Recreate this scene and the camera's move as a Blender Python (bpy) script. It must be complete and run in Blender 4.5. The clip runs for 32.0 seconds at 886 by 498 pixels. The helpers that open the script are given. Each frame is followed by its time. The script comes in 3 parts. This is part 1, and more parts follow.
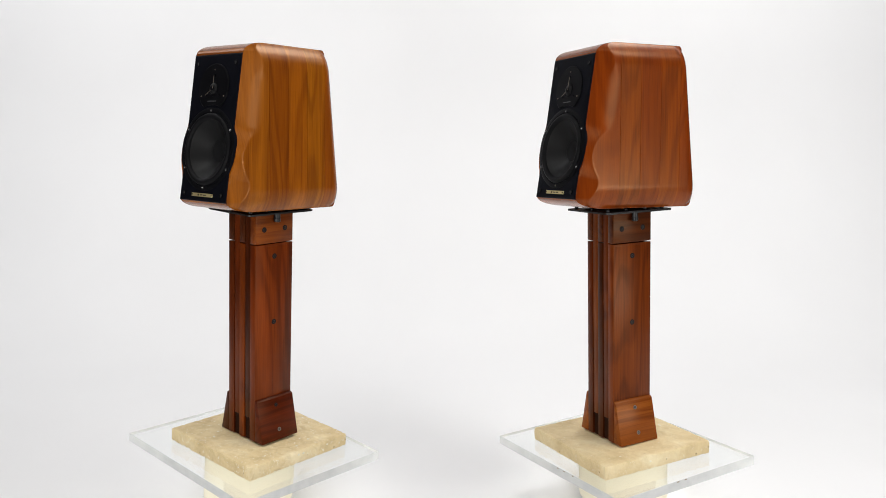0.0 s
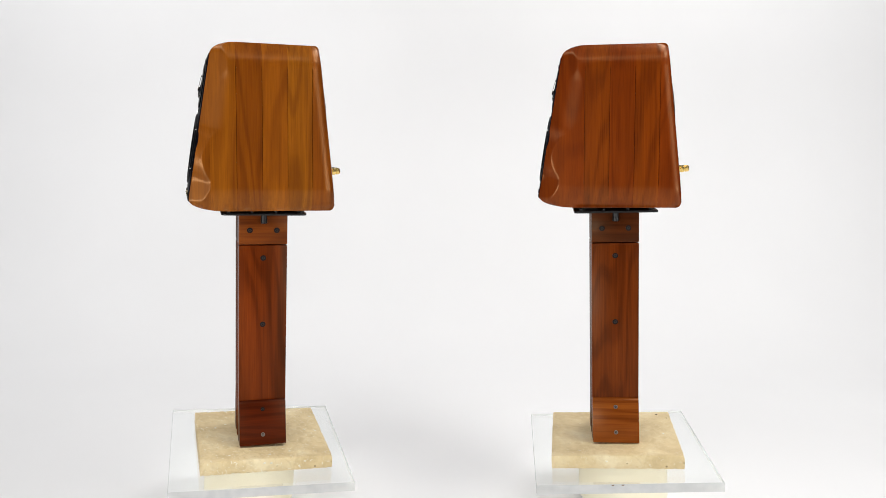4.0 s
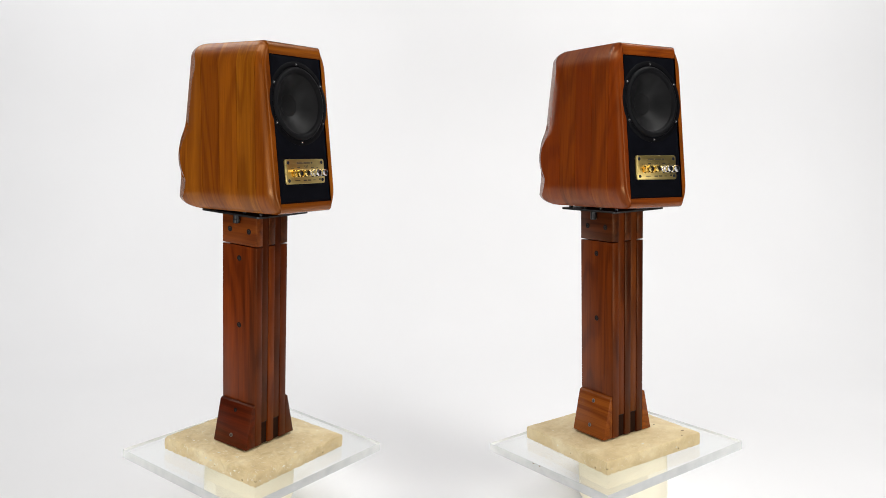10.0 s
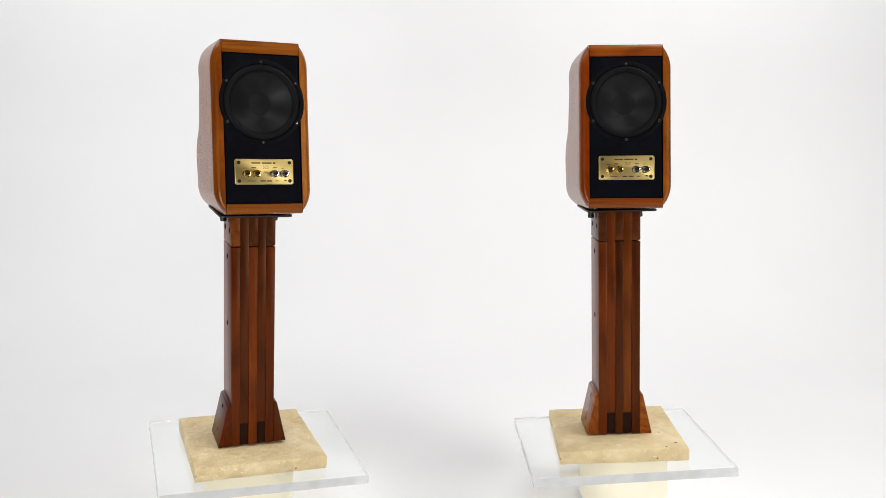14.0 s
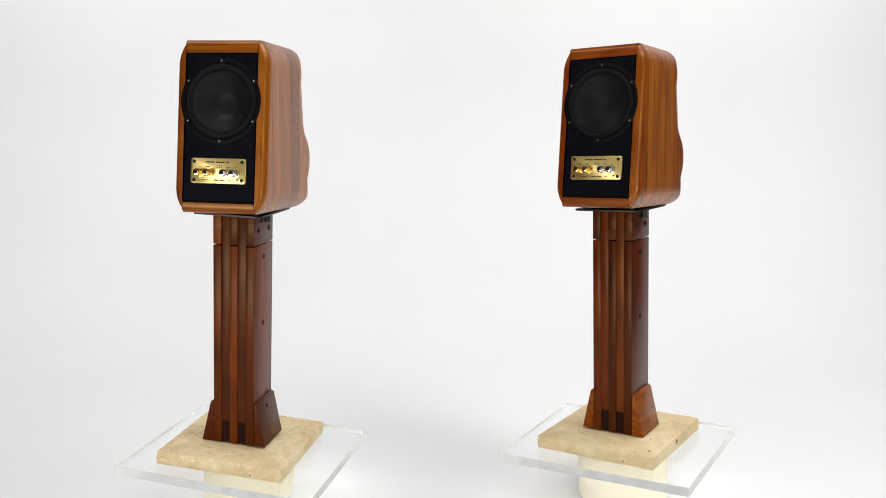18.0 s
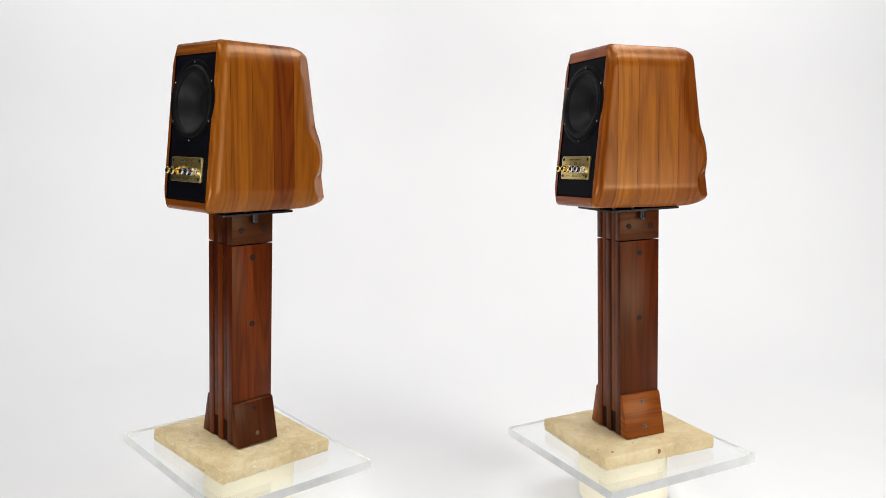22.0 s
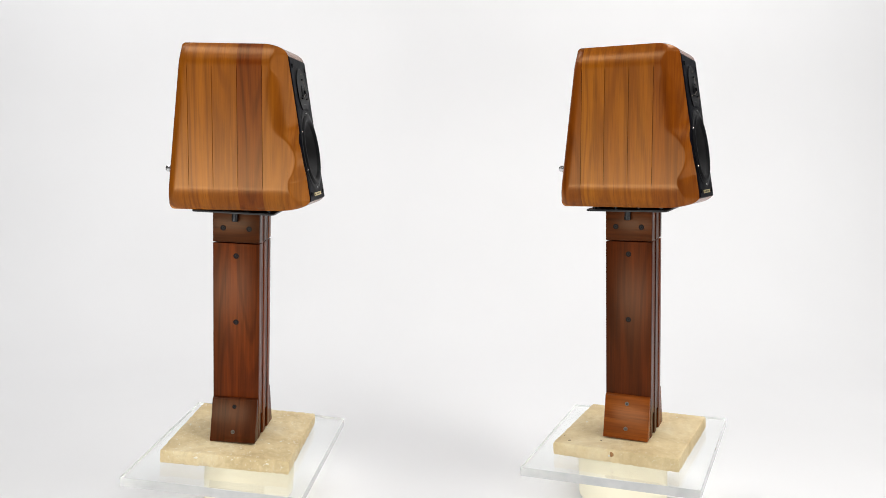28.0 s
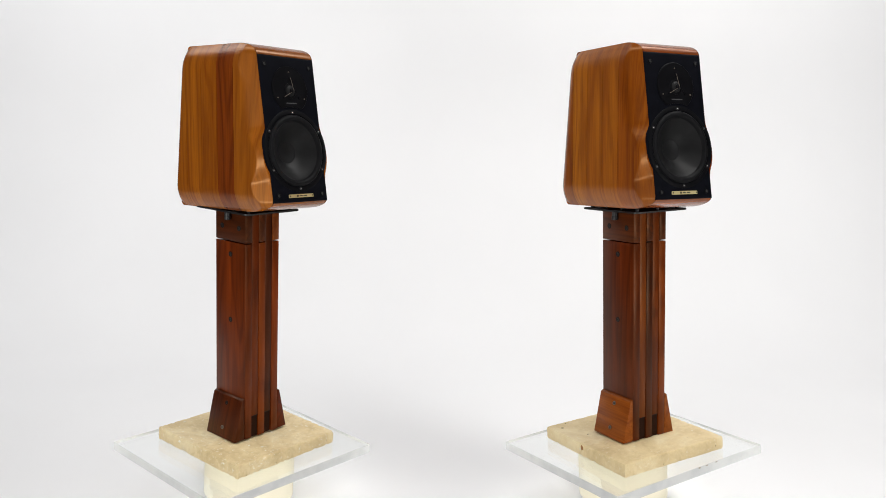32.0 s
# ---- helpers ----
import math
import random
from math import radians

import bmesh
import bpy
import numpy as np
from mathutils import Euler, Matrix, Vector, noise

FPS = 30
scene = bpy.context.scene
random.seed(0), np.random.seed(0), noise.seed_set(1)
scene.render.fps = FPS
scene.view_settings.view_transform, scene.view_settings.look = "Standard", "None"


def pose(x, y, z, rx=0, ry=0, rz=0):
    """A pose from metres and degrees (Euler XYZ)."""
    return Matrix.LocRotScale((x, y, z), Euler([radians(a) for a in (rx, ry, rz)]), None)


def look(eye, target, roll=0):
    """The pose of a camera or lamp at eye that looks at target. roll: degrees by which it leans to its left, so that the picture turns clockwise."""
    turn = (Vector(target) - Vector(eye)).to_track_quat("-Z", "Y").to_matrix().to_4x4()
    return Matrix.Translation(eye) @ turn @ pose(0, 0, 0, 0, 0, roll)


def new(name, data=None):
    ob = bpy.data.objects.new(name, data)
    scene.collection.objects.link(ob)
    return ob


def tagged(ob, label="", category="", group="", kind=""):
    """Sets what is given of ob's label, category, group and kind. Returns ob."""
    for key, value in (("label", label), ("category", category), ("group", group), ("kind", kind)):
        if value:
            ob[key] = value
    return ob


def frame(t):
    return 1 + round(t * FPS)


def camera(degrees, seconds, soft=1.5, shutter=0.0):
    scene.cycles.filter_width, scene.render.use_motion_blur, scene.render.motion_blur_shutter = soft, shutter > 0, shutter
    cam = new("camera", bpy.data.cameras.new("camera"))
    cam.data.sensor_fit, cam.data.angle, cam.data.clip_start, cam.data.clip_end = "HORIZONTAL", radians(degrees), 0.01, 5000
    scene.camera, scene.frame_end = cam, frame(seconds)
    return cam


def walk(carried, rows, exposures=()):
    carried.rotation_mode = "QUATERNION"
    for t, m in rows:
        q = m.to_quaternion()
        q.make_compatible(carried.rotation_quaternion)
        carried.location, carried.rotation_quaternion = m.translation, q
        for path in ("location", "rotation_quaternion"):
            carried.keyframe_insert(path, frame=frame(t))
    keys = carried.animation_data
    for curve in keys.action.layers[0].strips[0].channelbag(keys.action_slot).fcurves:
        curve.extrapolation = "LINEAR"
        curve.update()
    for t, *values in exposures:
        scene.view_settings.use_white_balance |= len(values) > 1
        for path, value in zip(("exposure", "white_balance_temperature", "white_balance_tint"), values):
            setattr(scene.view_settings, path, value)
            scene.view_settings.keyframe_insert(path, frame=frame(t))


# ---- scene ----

# All drawing sizes below are in units of 0.925 m, so that the cabinet comes out 0.37 m high.
S = 0.925
EYE = 0.94

# ---- camera ----
cam = camera(56.47, 32.0, soft=0.6)
CAM_POSE = pose(0, 0, EYE, 90 - 8.834, 0, 0)
walk(cam, [(0.0, CAM_POSE), (32.0, CAM_POSE)])

# ---- the two turning axes and their angles ----
def axis(x, y, z, rx, ry):
    """A turning axis: its place before the camera and the small lean that it has."""
    return Matrix.Translation((x * S, y * S, EYE + z * S)) @ pose(0, 0, 0, rx, 0, 0) @ pose(0, 0, 0, 0, ry, 0)


TIMES = [0, 1, 2, 3, 6, 7, 8, 9, 10, 11, 12, 13, 14, 17, 18, 19, 20, 21, 22, 23, 24, 25, 28, 29, 30, 31, 32]
STAND_A = axis(-0.5007, 2.1169, -0.3750, 1.399, 2.646)
BASE_A = axis(-0.4823, 2.1191, -0.3829, 1.693, 4.703)
TURN_A = [-38.97, -47.06, -55.22, -63.51, -88.88, -97.33, -105.85, -114.47, -123.08, -131.58, -139.86, -148.12, -156.57, -182.05,
          -190.46, -198.81, -207.11, -215.38, -223.60, -231.80, -240.04, -248.32, -273.23, -281.73, -290.44, -299.24, -307.99]
STAND_B = axis(0.4776, 2.1591, -0.3774, -1.022, -1.638)
BASE_B = axis(0.4639, 2.1592, -0.3834, -0.831, -3.067)
TURN_B = [-63.62, -71.88, -80.20, -88.59, -114.01, -122.49, -130.90, -139.24, -147.58, -155.93, -164.32, -172.75, -181.23, -206.55,
          -214.86, -223.14, -231.47, -239.85, -248.23, -256.55, -264.81, -272.99, -297.40, -305.64, -313.97, -322.40, -330.99]
# the speakers sit a touch unevenly on their stands
BOX_A = axis(-0.4903, 2.1134, -0.3789, -1.153, 1.161)
BOX_TURN_A = [-38.74, -47.45, -55.85, -64.16, -89.14, -97.43, -105.81, -114.41, -123.07, -131.64, -139.98, -148.34, -156.96, -182.37,
              -190.76, -198.94, -207.21, -215.46, -223.59, -231.68, -239.81, -248.04, -273.00, -281.40, -289.93, -298.50, -306.99]
BOX_B = axis(0.4728, 2.1640, -0.3790, -2.891, -0.365)
BOX_TURN_B = [-64.88, -73.28, -81.49, -89.65, -114.15, -122.44, -130.71, -138.92, -147.17, -155.59, -164.09, -172.61, -181.09, -206.10,
              -214.41, -222.73, -231.12, -239.56, -247.97, -256.28, -264.42, -272.48, -296.72, -305.18, -313.83, -322.58, -331.46]
DOWN = -0.452      # top of the stone slab below the axis origin

# ---- world and light ----
world = bpy.data.worlds.new("studio_world")
scene.world = world
world.use_nodes = True
world.node_tree.nodes["Background"].inputs[0].default_value = (0.9, 0.95, 1.0, 1)
world.node_tree.nodes["Background"].inputs[1].default_value = 0.02
scene.view_settings.exposure = -0.17


def area_lamp(name, eye, target, sx, sy, watts, colour=(1, 1, 1)):
    data = bpy.data.lights.new(name, "AREA")
    data.shape, data.size, data.size_y, data.energy, data.color = "RECTANGLE", sx, sy, watts, colour
    ob = new(name, data)
    ob.matrix_world = look(eye, target)
    return ob


# unseen lamps, added where they give the highlights and the fill wanted
area_lamp("added_overhead_lamp", (0.0, -0.1, 2.85), (0.0, 2.0, 0.7), 3.0, 0.26, 8, (1.0, 0.985, 0.96))
area_lamp("added_overhead_lamp", (1.25, 2.15, 2.85), (0.95, 2.16, 0), 1.9, 0.9, 37, (1.0, 0.985, 0.96))
area_lamp("added_overhead_lamp", (-1.2, 1.1, 2.85), (-0.9, 1.5, 0), 2.0, 0.7, 24, (1.0, 0.985, 0.96))
area_lamp("added_overhead_lamp", (2.1, 0.95, 2.85), (0.6, 1.95, 0.9), 1.2, 0.45, 17, (1.0, 0.985, 0.96))
area_lamp("added_side_lamp", (2.50, -0.05, 0.50), (0, 2.0, 0.85), 1.5, 0.6, 24, (1.0, 0.985, 0.96))
area_lamp("added_side_lamp", (2.6, -0.7, 1.60), (0.2, 2.0, 1.0), 2.0, 0.6, 15, (1.0, 0.985, 0.96))
area_lamp("added_side_lamp", (-1.9, -1.2, 1.75), (-0.2, 2.0, 0.9), 2.4, 0.5, 4, (1.0, 0.985, 0.96))
area_lamp("added_side_lamp", (-1.85, -1.15, 0.43), (-0.2, 2.0, 0.8), 2.3, 0.72, 56, (1.0, 0.985, 0.96))
# two more added out of view, only to brighten the paper
for side in (-1, 1):
    area_lamp("added_backdrop_lamp", (side * 2.1, 2.8, 2.86), (side * 2.0, 3.9, 0.6), 2.4, 0.5, 23 - 6.5 * side, (0.98, 0.985, 1.0))


# ---- materials ----
def material(name, colour=(0.5, 0.5, 0.5), rough=0.5, metal=0.0, coat=0.0, spec=0.5):
    m = bpy.data.materials.new(name)
    m.use_nodes = True
    b = m.node_tree.nodes["Principled BSDF"]
    b.inputs["Base Color"].default_value = (*colour, 1)
    b.inputs["Roughness"].default_value = rough
    b.inputs["Metallic"].default_value = metal
    b.inputs["Coat Weight"].default_value = coat
    b.inputs["Coat Roughness"].default_value = 0.26
    b.inputs["Specular IOR Level"].default_value = spec
    return m, m.node_tree, b


def node(tree, kind, **values):
    n = tree.nodes.new(kind)
    for k, v in values.items():
        n.inputs[k].default_value = v
    return n


def ramp(tree, source, stops):
    r = tree.nodes.new("ShaderNodeValToRGB")
    while len(r.color_ramp.elements) < len(stops):
        r.color_ramp.elements.new(0.5)
    for e, (p, c) in zip(r.color_ramp.elements, stops):
        e.position, e.color = p, (*c, 1)
    tree.links.new(source, r.inputs[0])
    return r.outputs[0]


def mix(tree, kind, fac, a, b):
    m = tree.nodes.new("ShaderNodeMix")
    m.data_type, m.blend_type = "RGBA", kind
    for value, socket in ((fac, m.inputs[0]), (a, m.inputs[6]), (b, m.inputs[7])):
        if isinstance(value, (int, float)):
            socket.default_value = value
        elif isinstance(value, tuple):
            socket.default_value = (*value, 1)
        else:
            tree.links.new(value, socket)
    return m.outputs[2]


def bump(tree, b, source, strength, distance=0.001):
    n = node(tree, "ShaderNodeBump", Strength=strength, Distance=distance)
    tree.links.new(source, n.inputs["Height"])
    tree.links.new(n.outputs[0], b.inputs["Normal"])


def wood(name, light, mid, dark, axis="z", rough=0.27, coat=0.06, figure=1.0, spec=0.68, wide=22, tone=0.44, show=0.85):
    """Lacquered timber with the grain along one axis: broad figure, growth lines and short pores."""
    light, mid, dark = ((r * tone * 1.27, g * tone * 1.02, b * tone) for r, g, b in (light, mid, dark))
    m, tree, b = material(name, mid, rough, 0, coat, spec)
    b.inputs["Specular Tint"].default_value = (1.0, 0.58, 0.25, 1)   # warm gleam of the oiled fibres
    tc = tree.nodes.new("ShaderNodeTexCoord")
    info = tree.nodes.new("ShaderNodeObjectInfo")
    shift = tree.nodes.new("ShaderNodeVectorMath")
    shift.operation = "SCALE"
    tree.links.new(info.outputs["Random"], shift.inputs["Scale"])
    shift.inputs[0].default_value = (3.1, 2.3, 5.7)
    add = tree.nodes.new("ShaderNodeVectorMath")
    add.operation = "ADD"
    tree.links.new(tc.outputs["Object"], add.inputs[0])
    tree.links.new(shift.outputs[0], add.inputs[1])

    def coords(across, along):
        mp = tree.nodes.new("ShaderNodeMapping")
        mp.inputs["Scale"].default_value = tuple(along if a == axis else across * (0.22 if a == "x" and axis == "z" else 1.0) for a in "xyz")
        tree.links.new(add.outputs[0], mp.inputs[0])
        return mp.outputs[0]

    broad = node(tree, "ShaderNodeTexNoise", Scale=1.0, Detail=4.0, Roughness=0.55, Distortion=0.6 * figure)
    tree.links.new(coords(wide, wide / 10), broad.inputs["Vector"])
    lines = node(tree, "ShaderNodeTexNoise", Scale=1.0, Detail=6.0, Roughness=0.65, Distortion=0.9 * figure)
    tree.links.new(coords(85, 2.4), lines.inputs["Vector"])
    streaks = node(tree, "ShaderNodeTexNoise", Scale=1.0, Detail=5.0, Roughness=0.7, Distortion=0.4 * figure)
    tree.links.new(coords(330, 5.0), streaks.inputs["Vector"])
    pores = node(tree, "ShaderNodeTexNoise", Scale=1.0, Detail=2.0, Roughness=0.5)
    tree.links.new(coords(480, 13), pores.inputs["Vector"])
    col = ramp(tree, broad.outputs[0], [(0.14, dark), (0.50, mid), (0.86, light)])
    # growth rings: level lines of a drawn-out noise, which close into pointed arches
    field = node(tree, "ShaderNodeTexNoise", Scale=1.0, Detail=1.5, Roughness=0.4, Distortion=0.25 * figure)
    tree.links.new(coords(11, 1.3), field.inputs["Vector"])
    wave = tree.nodes.new("ShaderNodeMath")
    wave.operation = "MULTIPLY"
    wave.inputs[1].default_value = 64.0
    tree.links.new(field.outputs[0], wave.inputs[0])
    sine = tree.nodes.new("ShaderNodeMath")
    sine.operation = "SINE"
    tree.links.new(wave.outputs[0], sine.inputs[0])
    half = tree.nodes.new("ShaderNodeMapRange")
    half.inputs["From Min"].default_value = -1.0
    tree.links.new(sine.outputs[0], half.inputs["Value"])
    ring = ramp(tree, half.outputs[0], [(0.05, (0.70, 0.62, 0.55)), (0.45, (1, 1, 1)), (1.0, (1.06, 1.06, 1.06))])
    col = mix(tree, "MULTIPLY", 0.85 * show, col, ring)
    line = ramp(tree, lines.outputs[0], [(0.36, (0.55, 0.50, 0.46)), (0.56, (1, 1, 1))])
    col = mix(tree, "MULTIPLY", 0.6 * show, col, line)
    streak = ramp(tree, streaks.outputs[0], [(0.40, (0.56, 0.49, 0.43)), (0.56, (1.10, 1.10, 1.10))])
    col = mix(tree, "MULTIPLY", 0.32 * show, col, streak)
    pore = ramp(tree, pores.outputs[0], [(0.32, (0.50, 0.44, 0.38)), (0.46, (1, 1, 1))])
    col = mix(tree, "MULTIPLY", 0.32, col, pore)
    shade = ramp(tree, info.outputs["Random"], [(0.0, (0.86, 0.84, 0.82)), (1.0, (1.08, 1.06, 1.04))])
    col = mix(tree, "MULTIPLY", 1.0, col, shade)
    tree.links.new(col, b.inputs["Base Color"])
    bump(tree, b, pores.outputs[0], 0.012, 0.0003)
    return m


def grainy(name, colour, rough, scale, strength, second=None, metal=0.0, coat=0.0, spec=0.5):
    m, tree, b = material(name, colour, rough, metal, coat, spec)
    tc = tree.nodes.new("ShaderNodeTexCoord")
    fine = node(tree, "ShaderNodeTexNoise", Scale=scale, Detail=5.0)
    wide = node(tree, "ShaderNodeTexNoise", Scale=scale / 14, Detail=4.0)
    for n in (fine, wide):
        tree.links.new(tc.outputs["Object"], n.inputs["Vector"])
    second = second or tuple(c * 0.72 for c in colour)
    col = ramp(tree, wide.outputs[0], [(0.35, second), (0.65, colour)])
    tree.links.new(col, b.inputs["Base Color"])
    rr = tree.nodes.new("ShaderNodeMapRange")
    rr.inputs["To Min"].default_value, rr.inputs["To Max"].default_value = rough * 0.85, min(1, rough * 1.15)
    tree.links.new(wide.outputs[0], rr.inputs["Value"])
    tree.links.new(rr.outputs[0], b.inputs["Roughness"])
    bump(tree, b, fine.outputs[0], strength, 0.0006)
    return m


def cloudy(name, colour, rough, scale):
    """Black coating: its gloss changes in clouds, and paler clouds put grey highlights into its colour."""
    m, tree, b = material(name, colour, rough[1], spec=0.15)
    tc = tree.nodes.new("ShaderNodeTexCoord")
    cloud = node(tree, "ShaderNodeTexNoise", Scale=scale, Detail=5.0, Roughness=0.6, Distortion=0.8)
    fine = node(tree, "ShaderNodeTexNoise", Scale=scale * 12, Detail=3.0)
    for n in (cloud, fine):
        tree.links.new(tc.outputs["Object"], n.inputs["Vector"])
    rr = tree.nodes.new("ShaderNodeMapRange")
    rr.inputs["From Min"].default_value, rr.inputs["From Max"].default_value = 0.38, 0.64
    rr.inputs["To Min"].default_value, rr.inputs["To Max"].default_value = rough[1], rough[0]
    tree.links.new(cloud.outputs[0], rr.inputs["Value"])
    tree.links.new(rr.outputs[0], b.inputs["Roughness"])
    col = ramp(tree, cloud.outputs[0], [(0.45, colour), (0.70, tuple(c * 1.7 for c in colour))])
    tree.links.new(col, b.inputs["Base Color"])
    bump(tree, b, fine.outputs[0], 0.10, 0.0006)
    return m


HONEY = wood("honey_walnut", (0.5888, 0.2288, 0.01154), (0.4638, 0.1577, 0.006669), (0.3123, 0.09075, 0.003334), show=0.7)
AMBER = wood("amber_walnut", (0.5353, 0.1828, 0.007691), (0.4104, 0.1221, 0.004615), (0.2586, 0.0691, 0.002564))
BROWN = wood("brown_walnut", (0.4600, 0.1160, 0.005386), (0.3450, 0.07600, 0.003078), (0.2200, 0.04400, 0.001538), spec=0.65)
DARK = wood("dark_heart_walnut", (0.4032, 0.1086, 0.0072), (0.288, 0.06624, 0.004), (0.1400, 0.02800, 0.0020), wide=15, spec=0.6, show=1.0)
TAN = wood("tan_sap_walnut", (0.5888, 0.2419, 0.01846), (0.4817, 0.1716, 0.01077), (0.3569, 0.1132, 0.006156), show=0.6)
RUST = wood("rust_walnut", (0.4700, 0.1020, 0.0056), (0.3550, 0.0690, 0.0034), (0.2350, 0.0410, 0.0020), spec=0.6, show=0.6)
GOLD = wood("golden_walnut", (0.6243, 0.257, 0.01232), (0.5175, 0.1879, 0.007181), (0.3748, 0.1189, 0.004103))
RAIL = wood("rail_walnut", (0.5012, 0.1400, 0.009328), (0.3594, 0.08600, 0.005288), (0.196, 0.04500, 0.00311), axis="x")
RAIL_GOLD = wood("golden_rail_walnut", (0.5400, 0.1950, 0.0100), (0.4200, 0.1330, 0.0060), (0.2700, 0.0760, 0.0035), axis="x")
POST = wood("stained_post_wood", (0.294, 0.06048, 0.0055), (0.1302, 0.027, 0.0033), (0.04032, 0.00972, 0.00165), rough=0.34, coat=0.08, spec=0.22, wide=9, tone=0.64, show=1.1)
POST_LIGHT = wood("light_post_wood", (0.26, 0.064, 0.0045), (0.19, 0.042, 0.0029), (0.115, 0.024, 0.0016), rough=0.40, coat=0.08, spec=0.22, tone=0.64)
POST_DARK = wood("dark_post_wood", (0.125, 0.030, 0.006), (0.070, 0.016, 0.003), (0.035, 0.008, 0.002), rough=0.34, coat=0.08, spec=0.22, wide=9, tone=0.64, show=1.1)
POST_RED = wood("red_post_wood", (0.2023, 0.03145, 0.00392), (0.1228, 0.01704, 0.00224), (0.04334, 0.006552, 0.00112), axis="y", rough=0.34, coat=0.08, spec=0.22, wide=9, tone=0.64, show=1.1)
POST_TAN = wood("tan_post_wood", (0.40, 0.140, 0.0200), (0.300, 0.094, 0.0130), (0.200, 0.056, 0.0080), axis="y", coat=0.08, spec=0.22, tone=0.64)
POST_BROWN = wood("brown_post_wood", (0.2384, 0.06028, 0.00672), (0.1553, 0.03604, 0.00392), (0.0614, 0.01376, 0.00168), rough=0.34, coat=0.08, spec=0.22, wide=9, tone=0.64, show=1.1)
CAP_DARK = wood("dark_cap_wood", (0.150, 0.042, 0.008), (0.085, 0.022, 0.004), (0.045, 0.011, 0.002), axis="y", rough=0.34, coat=0.08, spec=0.22, tone=0.64)
CAP_BROWN = wood("brown_cap_wood", (0.34, 0.105, 0.015), (0.23, 0.064, 0.009), (0.13, 0.034, 0.005), axis="y", rough=0.34, coat=0.08, spec=0.22, tone=0.64)
STRIP_TAN = wood("tan_strip_wood", (0.2772, 0.0891, 0.0132), (0.198, 0.05676, 0.00792), (0.1122, 0.0297, 0.00396), rough=0.34, coat=0.08, spec=0.22, tone=0.64)
POST_MIX = wood("figured_post_wood", (0.23, 0.046, 0.0054), (0.0966, 0.02024, 0.0027), (0.03864, 0.0092, 0.0018), rough=0.34, coat=0.08, spec=0.22, wide=9, tone=0.64, show=1.1)
FOOT = grainy("ebonised_foot_wood", (0.022, 0.008, 0.004), 0.6, 120, 0.05, spec=0.05)
SEAM = material("dark_glue_seam", (0.035, 0.014, 0.007), 0.7)[0]
LEATHER = grainy("black_leather", (0.0034, 0.0037, 0.0062), 0.5, 420, 0.25, (0.0024, 0.0026, 0.0043), spec=0.03)
RUBBER = grainy("black_rubber", (0.006, 0.006, 0.007), 0.5, 300, 0.05, spec=0.07)
CONE = cloudy("coated_black_cone", (0.0054, 0.0054, 0.0058), (0.40, 0.56), 14)
CAP = cloudy("smooth_black_cap", (0.0054, 0.0054, 0.0060), (0.38, 0.56), 20)
PLASTIC = grainy("satin_black_plastic", (0.0036, 0.0036, 0.0046), 0.42, 500, 0.05, spec=0.045)
STEEL_BLACK = grainy("black_steel", (0.012, 0.012, 0.013), 0.4, 400, 0.1, metal=0.3)
BRASS = grainy("brushed_brass", (0.68, 0.52, 0.20), 0.34, 240, 0.03, (0.60, 0.45, 0.16), metal=1.0)
PALE_BRASS = grainy("pale_brass", (0.68, 0.58, 0.30), 0.42, 240, 0.03, (0.62, 0.52, 0.25), metal=0.85)
GILT = material("gold_plating", (0.95, 0.68, 0.22), 0.16, 1.0)[0]
CHROME = material("silver_plating", (0.75, 0.75, 0.76), 0.16, 1.0)[0]
BOLT = grainy("dark_bronze_bolt", (0.016, 0.012, 0.010), 0.55, 300, 0.1, spec=0.10)
BOLT_STEEL = grainy("grey_steel_bolt", (0.19, 0.16, 0.13), 0.42, 300, 0.1, metal=0.7)
FLECK = grainy("pale_shell_fleck", (0.90, 0.84, 0.70), 0.6, 300, 0.2)
PIT = grainy("pit_shadow_stone", (0.20, 0.13, 0.06), 0.8, 300, 0.2)
KNOT = grainy("brown_stone_stain", (0.46, 0.22, 0.07), 0.7, 300, 0.2)
BLACK = material("black_recess", (0.006, 0.006, 0.006), 0.7)[0]
GREY_INK = material("grey_print", (0.030, 0.030, 0.032), 0.6)[0]
INK = material("dark_print", (0.05, 0.035, 0.012), 0.6)[0]


